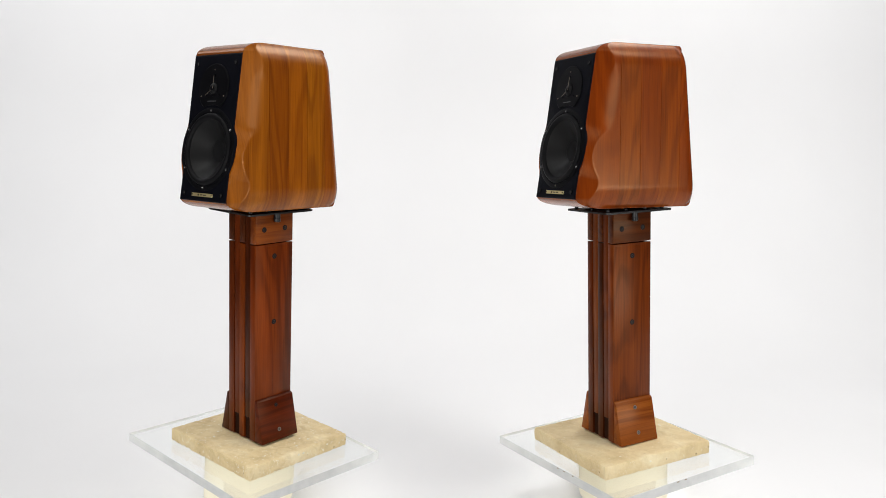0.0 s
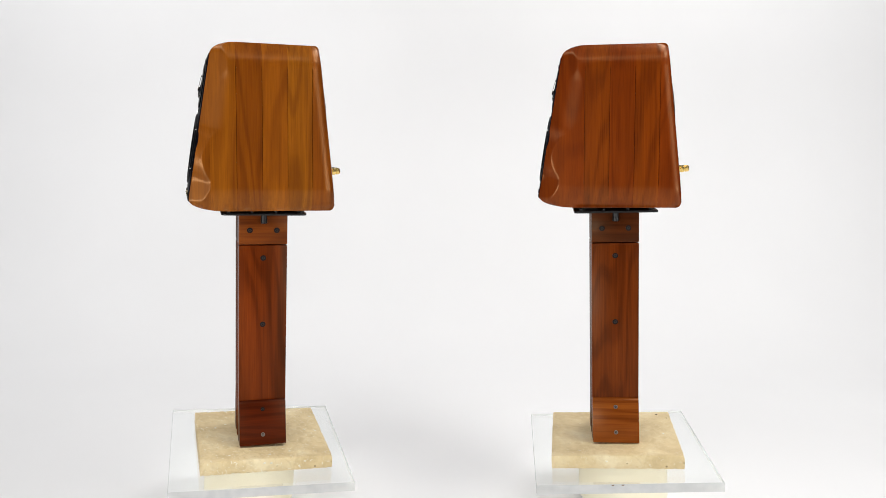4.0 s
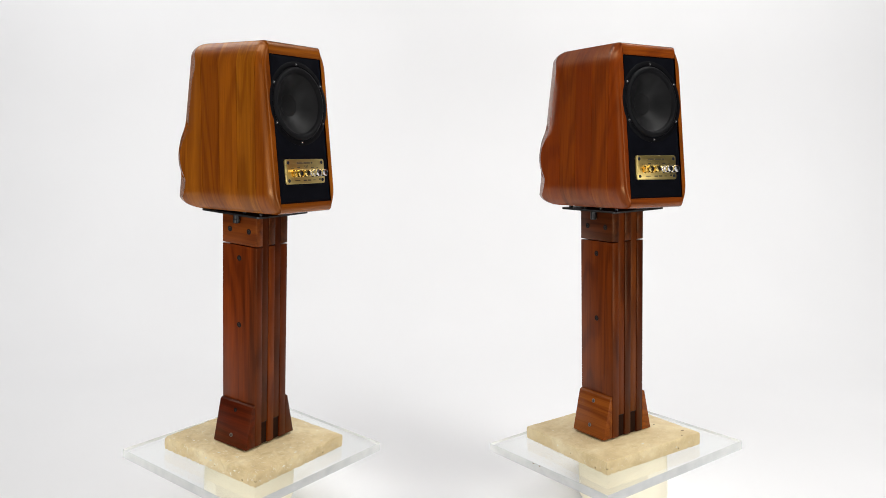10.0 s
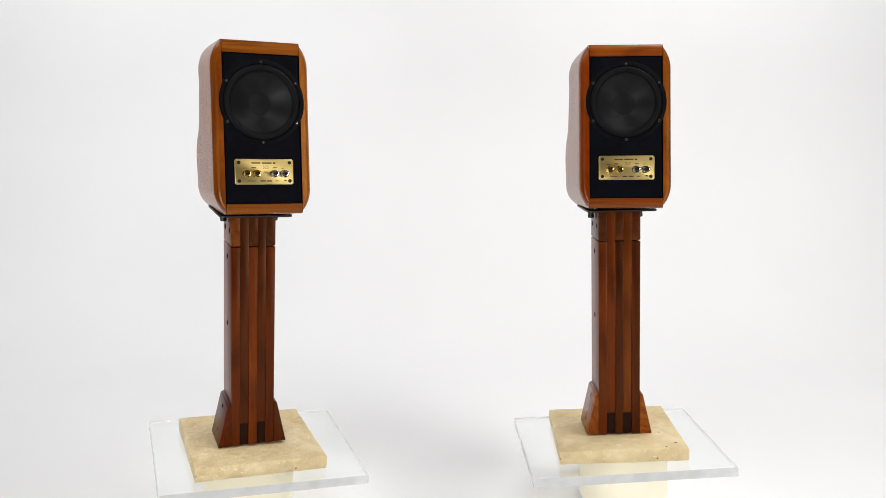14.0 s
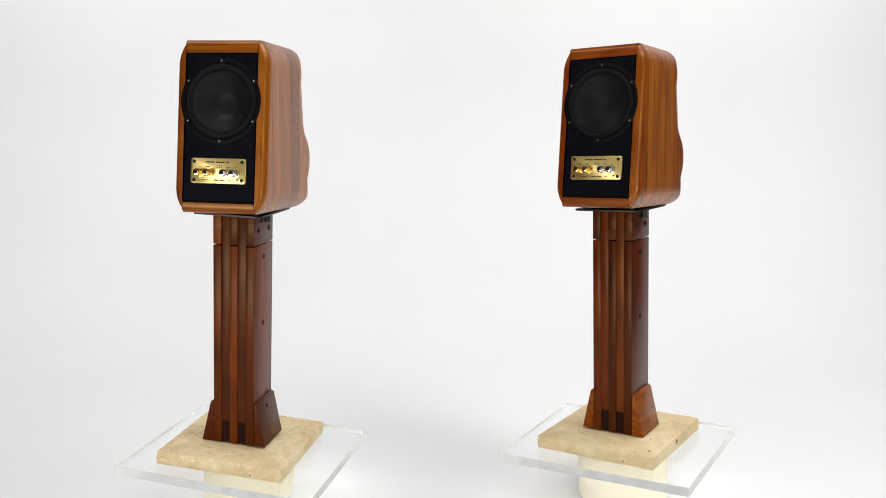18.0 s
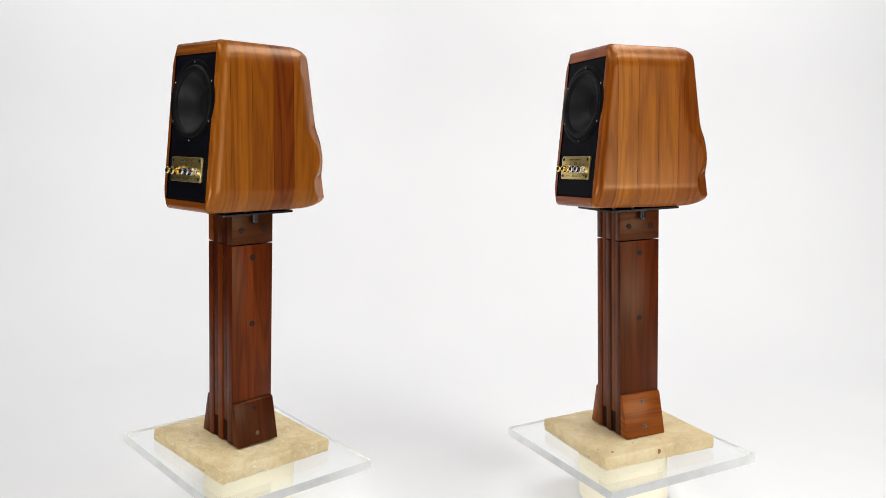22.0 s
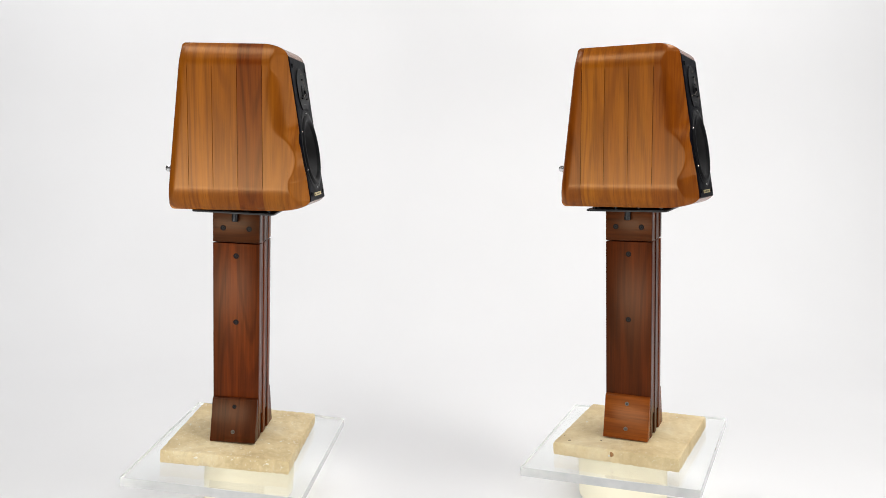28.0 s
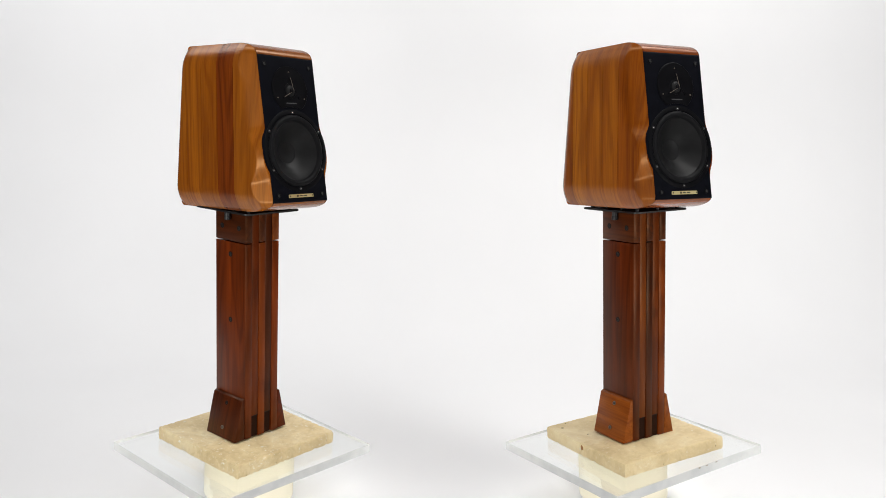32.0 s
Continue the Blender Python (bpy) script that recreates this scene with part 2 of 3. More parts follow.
def stone_material(name, fleck, cloud):
    m, tree, b = material(name, (0.62, 0.50, 0.33), 0.62, spec=0.3)
    tc = tree.nodes.new("ShaderNodeTexCoord")
    big = node(tree, "ShaderNodeTexNoise", Scale=9.0, Detail=8.0, Roughness=0.66, Distortion=0.5)
    mid = node(tree, "ShaderNodeTexNoise", Scale=38.0, Detail=6.0, Roughness=0.7, Distortion=0.8)
    spot = node(tree, "ShaderNodeTexNoise", Scale=115.0, Detail=3.0, Roughness=0.6, Distortion=1.2)
    pit = node(tree, "ShaderNodeTexVoronoi", Scale=42.0)
    for n in (big, mid, spot, pit):
        tree.links.new(tc.outputs["Object"], n.inputs["Vector"])
    col = ramp(tree, big.outputs[0], [(0.32, (0.62, 0.47, 0.25)), (0.5, (0.76, 0.61, 0.35)), (0.66, (0.86, 0.74, 0.49))])
    tone = ramp(tree, mid.outputs[0], [(0.36, (0.62, 0.56, 0.46)), (0.56, (1, 1, 1))])
    col = mix(tree, "MULTIPLY", cloud, col, tone)
    light = ramp(tree, spot.outputs[0], [(0.62, (0, 0, 0)), (0.68, (fleck, fleck, fleck))])
    col = mix(tree, "MIX", light, col, (0.90, 0.85, 0.72))
    gate = ramp(tree, mid.outputs[0], [(0.50, (0, 0, 0)), (0.60, (1, 1, 1))])
    hole = ramp(tree, pit.outputs["Distance"], [(0.06, (1, 1, 1)), (0.14, (0, 0, 0))])
    both = mix(tree, "MULTIPLY", 1.0, hole, gate)
    col = mix(tree, "MIX", both, col, (0.25, 0.16, 0.07))
    tree.links.new(col, b.inputs["Base Color"])
    bump(tree, b, mid.outputs[0], 0.4, 0.002)
    return m


STONE = stone_material("flecked_travertine", 0.85, 0.34)
STONE_PALE = stone_material("pale_travertine", 0.35, 0.20)


def acrylic_material():
    """Clear cast acrylic: real refraction, with a faint polish haze."""
    m = bpy.data.materials.new("clear_acrylic")
    m.use_nodes = True
    tree = m.node_tree
    tree.nodes.remove(tree.nodes["Principled BSDF"])
    glass = node(tree, "ShaderNodeBsdfGlass", Color=(0.985, 0.992, 0.988, 1), Roughness=0.0, IOR=1.49)
    tc = tree.nodes.new("ShaderNodeTexCoord")
    scuff = node(tree, "ShaderNodeTexNoise", Scale=55.0, Detail=4.0, Roughness=0.6)
    tree.links.new(tc.outputs["Object"], scuff.inputs["Vector"])
    rr = tree.nodes.new("ShaderNodeMapRange")
    rr.inputs["From Min"].default_value, rr.inputs["From Max"].default_value = 0.45, 0.75
    rr.inputs["To Min"].default_value, rr.inputs["To Max"].default_value = 0.01, 0.06
    tree.links.new(scuff.outputs[0], rr.inputs["Value"])
    tree.links.new(rr.outputs[0], glass.inputs["Roughness"])
    tree.links.new(glass.outputs[0], tree.nodes["Material Output"].inputs[0])
    return m


ACRYLIC = acrylic_material()
# polished edges: a milky white base colour stands in for the light they catch
ACRYLIC_EDGE, edge_tree, edge = material("whitened_acrylic_edge", (0.90, 0.92, 0.91), 0.22, spec=0.5)
edge.inputs["Transmission Weight"].default_value, edge.inputs["IOR"].default_value = 0.38, 1.49
edge_noise = node(edge_tree, "ShaderNodeTexNoise", Scale=30.0, Detail=3.0)
edge_place = edge_tree.nodes.new("ShaderNodeTexCoord")
edge_tree.links.new(edge_place.outputs["Object"], edge_noise.inputs["Vector"])
edge_tree.links.new(ramp(edge_tree, edge_noise.outputs[0], [(0.36, (0.86, 0.88, 0.88)), (0.60, (0.96, 0.97, 0.96))]), edge.inputs["Base Color"])
# the drum's cream takes in the slab's warm bounce and some shade
DRUM = grainy("cream_shaded_drum", (0.84, 0.79, 0.62), 0.5, 60, 0.03, (0.82, 0.77, 0.61))
PAPER = grainy("white_backdrop_paper", (0.86, 0.86, 0.87), 0.8, 8, 0.02, (0.82, 0.82, 0.83))
WALL = grainy("unseen_room_dark", (0.06, 0.06, 0.06), 0.8, 12, 0.05)
CEIL = grainy("unseen_ceiling_grey", (0.25, 0.25, 0.25), 0.8, 12, 0.05)


# ---- mesh helpers ----
def mesh_of(name, bm, mat, sharp=35):
    bmesh.ops.recalc_face_normals(bm, faces=bm.faces)
    me = bpy.data.meshes.new(name)
    bm.to_mesh(me)
    bm.free()
    me.materials.append(mat)
    me.shade_smooth()
    me.set_sharp_from_angle(angle=radians(sharp))
    return me


def part(name, bm, mat, parent, label="", sharp=35):
    me = mesh_of(name, bm, mat, sharp)
    me.transform(Matrix.Scale(S, 4))
    ob = new(name, me)
    ob.parent = parent
    if label:
        ob["label"] = label
    return ob


def box(bm, lo, hi, bevel=0.0, m=None, segments=2):
    verts = bmesh.ops.create_cube(bm, size=1)["verts"]
    for v in verts:
        v.co = Vector([lo[i] + (hi[i] - lo[i]) * (v.co[i] + 0.5) for i in range(3)])
    if bevel:
        edges = list({e for v in verts for e in v.link_edges})
        out = bmesh.ops.bevel(bm, geom=edges, offset=bevel, segments=segments, affect="EDGES", profile=0.5)
        verts = list({v for f in out["faces"] for v in f.verts} | {v for v in verts if v.is_valid})
    if m is not None:
        for v in verts:
            v.co = m @ v.co
    return bm


def lathe(bm, profile, m, steps=64):
    """Rings of (radius, height) turned round the local third axis of m."""
    rings = []
    for r, h in profile:
        if r < 1e-6:
            rings.append([bm.verts.new(m @ Vector((0, 0, h)))])
        else:
            rings.append([bm.verts.new(m @ Vector((r * math.cos(2 * math.pi * k / steps), r * math.sin(2 * math.pi * k / steps), h))) for k in range(steps)])
    for a, b in zip(rings, rings[1:]):
        for k in range(steps):
            j = (k + 1) % steps
            if len(a) == 1:
                bm.faces.new((a[0], b[k], b[j]))
            elif len(b) == 1:
                bm.faces.new((a[k], a[j], b[0]))
            else:
                bm.faces.new((a[k], a[j], b[j], b[k]))
    return bm


def rod(bm, a, b, r, m, steps=10):
    a, b = Vector(a), Vector(b)
    q = (b - a).to_track_quat("Z", "Y").to_matrix().to_4x4()
    n = (b - a).length
    return lathe(bm, [(0, 0), (r, 0), (r, n), (0, n)], m @ Matrix.Translation(a) @ q, steps)


def plate(bm, outer, inner, layers, m):
    """A plate with an outline and, where inner is given, a hole: layers of (inset, height) run over its rim."""
    n = len(outer)
    cx, cy = sum(p[0] for p in outer) / n, sum(p[1] for p in outer) / n
    rings = []
    for inset, h in layers:
        ring = []
        for x, y in outer:
            d = math.hypot(x - cx, y - cy)
            k = 1 - inset / d
            ring.append(bm.verts.new(m @ Vector((cx + (x - cx) * k, cy + (y - cy) * k, h))))
        rings.append(ring)
    top = layers[-1][1]
    if inner:
        rings.append([bm.verts.new(m @ Vector((x, y, top))) for x, y in inner])
        rings.append([bm.verts.new(m @ Vector((x, y, layers[0][1]))) for x, y in inner])
    for a, b in zip(rings, rings[1:]):
        for k in range(n):
            j = (k + 1) % n
            bm.faces.new((a[k], a[j], b[j], b[k]))
    if inner:
        for k in range(n):
            j = (k + 1) % n
            bm.faces.new((rings[-1][k], rings[-1][j], rings[0][j], rings[0][k]))
    else:
        bm.faces.new(rings[-1])
        bm.faces.new(rings[0])
    return bm


def rounded(w, h, r, cx=0, cy=0, steps=6):
    pts = []
    for sx, sy, a0 in ((1, 1, 0), (-1, 1, 90), (-1, -1, 180), (1, -1, 270)):
        for k in range(steps + 1):
            a = radians(a0 + 90 * k / steps)
            pts.append((cx + sx * (w - r) + r * math.cos(a), cy + sy * (h - r) + r * math.sin(a)))
    return pts


# ---- the cabinet's form ----
H, W = 0.4045, 0.1142
LEAN = 0.156                  # slope of the front
PLAIN = 0.0908                # half width of the black front
FRONT_TILT = math.atan(LEAN)
BACK_TILT = math.atan(0.042 / H)
WZ, RZ = 0.1490, 0.2620       # heights of the front and rear drivers


def front_line(z):
    return -0.1830 + (z - 0.026) * LEAN


def front_edge(z):
    y = front_line(z)
    if z > H - 0.027:
        y += 0.056 * (1 - math.sqrt(max(0, 1 - ((z - H + 0.027) / 0.027) ** 2)))
    if z < 0.030:
        y += 0.095 * (1 - math.sqrt(max(0, 1 - ((0.030 - z) / 0.030) ** 2)))
    return y


def back_edge(z):
    y = 0.1720 - 0.042 * z / H
    for d, r in ((z, 0.019), (H - z, 0.012)):
        if d < r:
            y -= 0.8 * r * (1 - math.sqrt(max(0, 1 - ((r - d) / r) ** 2)))
    return y


def soft_min(a, b, k=0.0014):
    h = max(k - abs(a - b), 0) / k
    return min(a, b) - h * h * k * 0.25


def soft_max(a, b, k=0.004):
    return -soft_min(-a, -b, k)


def step(a, b, x):
    t = min(1, max(0, (x - a) / (b - a)))
    return t * t * (3 - 2 * t)


def bulged(v):
    """Half width at the chamfer's root: straight, but swollen round the woofer; the lower notch is crisp, the upper one soft."""
    d = 0.1062 ** 2 - (v - 0.1400) ** 2
    k = 0.0025 + 0.014 * step(0.13, 0.18, v)
    return soft_max(PLAIN + 0.0003, math.sqrt(d), k) if d > 0 else PLAIN + 0.0003


def cheek(y, z):
    """How far the outside of the cheek stands from the middle: flat side, rolled top and foot, chamfer with a scallop behind the baffle."""
    x = W
    roll = max(z - H + 0.0590, 0.0600 - z, 0)
    x -= 0.0860 - math.sqrt(0.0860 ** 2 - roll ** 2)
    deep = max(0, (y - front_edge(z)) * math.cos(FRONT_TILT))
    chamfer = bulged(z + 0.33 * deep) + 0.53 * deep
    x = soft_min(x, chamfer, 0.0006 + 0.012 * step(0.165, 0.22, z) * (1 - step(0.31, 0.35, z)))
    back = back_edge(z) - y
    if back < 0.026:
        x -= 0.014 * (1 - math.sqrt(max(0, 1 - ((0.026 - back) / 0.026) ** 2)))
    return x


ZS = np.linspace(0, H, 2400)
FE = np.array([front_edge(z) for z in ZS])
BE = np.array([back_edge(z) for z in ZS])


def stave_mesh(bm, y0, y1, side, fore=0.0, aft=0.0):
    """One stave of a cheek. Its long edges stand back from the joint by fore and aft on the flat, and close up in the rolls."""
    lo_y, hi_y = max(y0, FE.min() + 0.0008), min(y1, BE.max() - 0.0002)
    cols = max(3, int((hi_y - lo_y) / 0.0022))
    rows = 130
    grid, back = [], []
    for i in range(cols + 1):
        y = lo_y + (hi_y - lo_y) * i / cols
        inside = ZS[(FE <= y) & (BE >= y)]
        za, zb = float(inside.min()), float(inside.max())
        line, rear = [], []
        for j in range(rows + 1):
            t = j / rows
            t = 0.6 * t + 0.4 * (0.5 - 0.5 * math.cos(math.pi * t))
            z = za + (zb - za) * t
            gap = step(0.050, 0.064, z) * (1 - step(H - 0.064, H - 0.050, z))
            yy = y
            if i == 0 and y0 > FE.min() + 0.001:
                yy = y + 0.00004 + fore * gap
            if i == cols and y1 < BE.max() - 0.001:
                yy = y - 0.00004 - aft * gap
            line.append(bm.verts.new((side * max(cheek(y, z), 0.0912), yy, z)))
            rear.append(bm.verts.new((side * 0.0905, yy, z)) if i in (0, cols) or j in (0, rows) else None)
        grid.append(line)
        back.append(rear)
    for i in range(cols):
        for j in range(rows):
            bm.faces.new((grid[i][j], grid[i + 1][j], grid[i + 1][j + 1], grid[i][j + 1]))
        for j in (0, rows):
            bm.faces.new((grid[i][j], grid[i + 1][j], back[i + 1][j], back[i][j]))
    for i in (0, cols):
        for j in range(rows):
            bm.faces.new((grid[i][j], grid[i][j + 1], back[i][j + 1], back[i][j]))
    return bm


def frame_of(front):
    """Local axes on the sloping front or back: across, up the slope, outwards. The origin lies at the foot."""
    if front:
        a = FRONT_TILT
        return Matrix(((1, 0, 0, 0), (0, math.sin(a), -math.cos(a), front_line(0)), (0, math.cos(a), math.sin(a), 0), (0, 0, 0, 1)))
    a = BACK_TILT
    return Matrix(((-1, 0, 0, 0), (0, -math.sin(a), math.cos(a), 0.1660), (0, math.cos(a), math.sin(a), 0), (0, 0, 0, 1)))


FF, BF = frame_of(True), frame_of(False)
FG = FF @ Matrix.Translation((0, 0, -0.0063))


def panel_outline(zc, z0, z1, plain, bulge, cosine):
    """Outline of a driver panel and the matching circle of its hole, both seen from the driver's centre."""
    vc, v0, v1 = zc / cosine, z0 / cosine, z1 / cosine
    angles = sorted([2 * math.pi * k / 120 for k in range(120)] + [math.atan2(v - vc, s * plain) % (2 * math.pi) for v in (v0, v1) for s in (-1, 1)])
    outer, inner = [], []
    for a in angles:
        c, s = math.cos(a), math.sin(a)
        r = 9.0
        if abs(c) > 1e-6:
            r = max(plain / abs(c), 0)
        r = max(r, bulge) if abs(r * s) < bulge * 1.2 else r
        if abs(s) > 1e-6:
            r = min(r, ((v1 - vc) if s > 0 else (vc - v0)) / abs(s))
        outer.append((r * c, vc + r * s))
        inner.append((0.086 * c, vc + 0.086 * s))
    return outer, inner


def screw(bm, m, x, y, h, r=0.0032):
    lathe(bm, [(r, h - 0.001), (r, h + 0.0008), (r * 0.7, h + 0.0016), (0.0009, h + 0.0016), (0.0009, h + 0.0004), (0, h + 0.0004)], m @ Matrix.Translation((x, y, 0)), 12)
    return bm


def driver(name, speaker, m, v, base, label):
    """A cone driver in its ring, on the panel whose face lies at height base."""
    c = m @ Matrix.Translation((0, v, 0))
    ring = part(name, lathe(bmesh.new(), [(0.0855, base - 0.012), (0.1005, base - 0.001), (0.1005, base + 0.0004), (0.0993, base + 0.0011), (0.0900, base + 0.0011), (0.0880, base - 0.0006), (0.0855, base - 0.012)], c, 96), PLASTIC, speaker, label)
    part("surround", lathe(bmesh.new(), [(0.0882, base - 0.004), (0.0880, base + 0.0003), (0.0862, base + 0.0030), (0.0832, base + 0.0050), (0.0795, base + 0.0054), (0.0762, base + 0.0042), (0.0735, base + 0.0014), (0.0718, base - 0.0014), (0.0700, base - 0.006)], c, 96), RUBBER, ring)
    part("cone", lathe(bmesh.new(), [(0.0722, base - 0.0012), (0.070, base - 0.0035), (0.062, base - 0.0098), (0.052, base - 0.0176), (0.042, base - 0.0250), (0.033, base - 0.0308), (0.024, base - 0.0345)], c, 96), CONE, ring)
    part("dust_cap", lathe(bmesh.new(), [(0.0275, base - 0.0336), (0.0262, base - 0.0331), (0.0245, base - 0.0333), (0.0215, base - 0.0342), (0.0130, base - 0.0362), (0, base - 0.0372)], c, 64), CAP, ring)
    for k in range(6):
        a = radians(90 + 60 * k)
        p = part("screw", lathe(bmesh.new(), [(0.0038, base + 0.0002), (0.0038, base + 0.0018), (0, base + 0.0018)], c @ Matrix.Translation((0.0935 * math.cos(a), 0.0935 * math.sin(a), 0)), 16), BLACK, ring)
        part("screw_head", screw(bmesh.new(), c, 0.0935 * math.cos(a), 0.0935 * math.sin(a), base + 0.0018, 0.0017), CHROME, p)
    return ring


def make_speaker(name, label, left_tones, right_tones, rail, shift=0.0):
    sp = new(name)
    sp.empty_display_size = 0.1
    tagged(sp, label, "loudspeaker", "pair of speakers")
    # carcass between the cheeks, hollowed behind the panels
    zs = list(np.linspace(0, 0.0245, 14))
    prof = [(front_edge(z), z) for z in zs] + [(front_line(0.025) + 0.04, 0.025), (front_line(0.374) + 0.04, 0.374)]
    prof += [(front_edge(z), z) for z in np.linspace(0.3745, H, 16)]
    prof += [(back_edge(H - d), H - d) for d in (0, 0.0004, 0.0012, 0.0025, 0.004, 0.006, 0.009, 0.012)]
    prof += [(back_edge(0.375), 0.375), (back_edge(0.375) - 0.04, 0.3745), (back_edge(0.025) - 0.04, 0.0255), (back_edge(0.025), 0.025)]
    prof += [(back_edge(d), d) for d in (0.019, 0.013, 0.009, 0.006, 0.004, 0.0025, 0.0012, 0.0004, 0)]
    bm = bmesh.new()
    a = [bm.verts.new((-0.0894, y, z)) for y, z in prof]
    b = [bm.verts.new((0.0894, y, z)) for y, z in prof]
    for k in range(len(prof)):
        j = (k + 1) % len(prof)
        bm.faces.new((a[k], a[j], b[j], b[k]))
    bm.faces.new(a)
    bm.faces.new(b)
    part("carcass", bm, rail, sp, "glossy reddish wooden top and rails")
    # staves of the two cheeks, back to front
    seams = [0.2] + [y + shift for y in (0.101, 0.041, -0.020, -0.081, -0.143)] + [-0.2]
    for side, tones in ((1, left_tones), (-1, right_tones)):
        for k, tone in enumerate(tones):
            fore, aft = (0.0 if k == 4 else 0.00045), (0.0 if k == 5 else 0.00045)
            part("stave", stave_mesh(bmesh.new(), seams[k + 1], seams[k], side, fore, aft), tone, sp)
        bm = bmesh.new()
        box(bm, (min(side * 0.087, side * 0.0913), -0.10, 0.05), (max(side * 0.087, side * 0.0913), 0.12, 0.34))
        part("seam_backing", bm, SEAM, sp)
    # front baffle
    cosine = math.cos(FRONT_TILT)
    outer, inner = panel_outline(WZ, 0.0245, 0.3770, PLAIN, 0.1055, cosine)
    part("baffle", plate(bmesh.new(), outer, inner, [(0, -0.006), (0, -0.0004), (0.0012, 0.0010), (0.0040, 0.0022), (0.0075, 0.0027)], FF), LEATHER, sp, "black leather front baffle", sharp=14)
    driver("woofer", sp, FF, WZ / cosine, 0.0027, "black cone woofer")
    # tweeter plate, cut away by the woofer's arc
    vt, vw = 0.2965 / cosine, WZ / cosine
    pts = []
    for k in range(96):
        t = 2 * math.pi * k / 96
        r = 0.0575
        for _ in range(400):
            x, y = r * math.cos(t), vt + r * math.sin(t)
            if math.hypot(x, y - vw) > 0.1065:
                break
            r -= 0.0002
        pts.append((x, y))
    tw = part("tweeter", plate(bmesh.new(), pts, None, [(0, 0.0085), (0, 0.0105), (0.0015, 0.0118)], FG), PLASTIC, sp, "black tweeter plate")
    part("tweeter_ring", lathe(bmesh.new(), [(0.019, 0.0118), (0.019, 0.0126), (0.016, 0.0132), (0.0145, 0.0105)], FG @ Matrix.Translation((0, vt - 0.003, 0)), 32), PLASTIC, tw)
    part("dome", lathe(bmesh.new(), [(0.0145, 0.0112), (0.013, 0.0130), (0.009, 0.0148), (0.004, 0.0155), (0, 0.0157)], FG @ Matrix.Translation((0, vt - 0.003, 0)), 32), CONE, tw)
    hub = (0.006, vt - 0.004, 0.0180)
    ends = [(0.002, vt + 0.029), (-0.024, vt - 0.019), (0.026, vt - 0.019)]
    for k, (x, y) in enumerate(ends):
        part("post", lathe(bmesh.new(), [(0.0020, 0.011), (0.0020, 0.0150), (0, 0.0156)], FG @ Matrix.Translation((x, y, 0)), 10), PLASTIC, tw)
        if k < 2:
            part("arm", rod(bmesh.new(), (x, y, 0.0150), hub, 0.0006, FG), BOLT_STEEL, tw)
        else:
            part("arm", rod(bmesh.new(), (x, y, 0.0150), hub, 0.0006, FG), PLASTIC, tw)
    part("hub", lathe(bmesh.new(), [(0.0055, 0.0150), (0.0055, 0.0175), (0.0035, 0.0188), (0, 0.0190)], FG @ Matrix.Translation((0.001, vt - 0.003, 0)), 20), PLASTIC, tw)
    for k in range(3):
        t = radians(90 + 120 * k)
        part("screw", screw(bmesh.new(), FG, 0.050 * math.cos(t), vt + 0.050 * math.sin(t) * 0.85, 0.0118, 0.0018), BOLT_STEEL, tw)
    bm = bmesh.new()
    box(bm, (-0.017, vt - 0.0345, 0.0117), (0.017, vt - 0.0322, 0.0120), m=FG)
    part("print_bar", bm, GREY_INK, tw)
    # grille sockets
    for x in (-0.0725, 0.0725):
        for z in (0.354, 0.042):
            c = FG @ Matrix.Translation((x, z / cosine, 0))
            sock = part("grille_socket", lathe(bmesh.new(), [(0.0062, 0.0085), (0.0062, 0.0102), (0.0042, 0.0108), (0.0038, 0.0098)], c, 24), PLASTIC, sp)
            part("socket_hole", lathe(bmesh.new(), [(0.0040, 0.0096), (0, 0.0096)], c, 16), BLACK, sock)
    # name plate with a line of unreadable lettering
    npl = part("name_plate", plate(bmesh.new(), rounded(0.041, 0.0042, 0.0022, 0.0, 0.0395 / cosine), None, [(0, 0.0085), (0, 0.0102), (0.0008, 0.0108)], FG), PALE_BRASS, sp, "small brass plate below the woofer")
    for x0, x1, h in ((-0.016, -0.010, 0.0022), (-0.007, 0.003, 0.0013), (0.006, 0.017, 0.0013)):
        bm = bmesh.new()
        box(bm, (x0, 0.0395 / cosine - h, 0.0107), (x1, 0.0395 / cosine + h, 0.0110), m=FG)
        part("print_bar", bm, INK, npl)
    for x in (-0.0375, 0.0375):
        part("pin", screw(bmesh.new(), FG, x, 0.0395 / cosine, 0.0108, 0.0016), BOLT, npl)
    # rear panel
    cosine = math.cos(BACK_TILT)
    outer, inner = panel_outline(RZ, 0.0245, 0.3775, 0.0903, 0.1045, cosine)
    part("rear_panel", plate(bmesh.new(), outer, inner, [(0, -0.003), (0, 0.0012), (0.0008, 0.0020), (0.0035, 0.0027), (0.0062, 0.0046), (0.0080, 0.0050)], BF), LEATHER, sp, "black leather rear panel", sharp=14)
    driver("rear_driver", sp, BF, RZ / cosine, 0.005, "black passive rear driver")
    vp = 0.0995 / cosine
    tp = part("terminal_plate", plate(bmesh.new(), rounded(0.069, 0.0300, 0.006, 0, vp), None, [(0, 0.004), (0, 0.0085), (0.0007, 0.0095), (0.0018, 0.0100)], BF), BRASS, sp, "brass terminal plate with printed lines")
    for x in (-0.0595, 0.0595):
        for y in (-0.0215, 0.0215):
            part("screw", lathe(bmesh.new(), [(0.0042, 0.0098), (0.0042, 0.0106), (0.0030, 0.0114), (0.0018, 0.0114), (0.0018, 0.0102), (0, 0.0102)], BF @ Matrix.Translation((x, vp + y, 0)), 16), BLACK, tp)
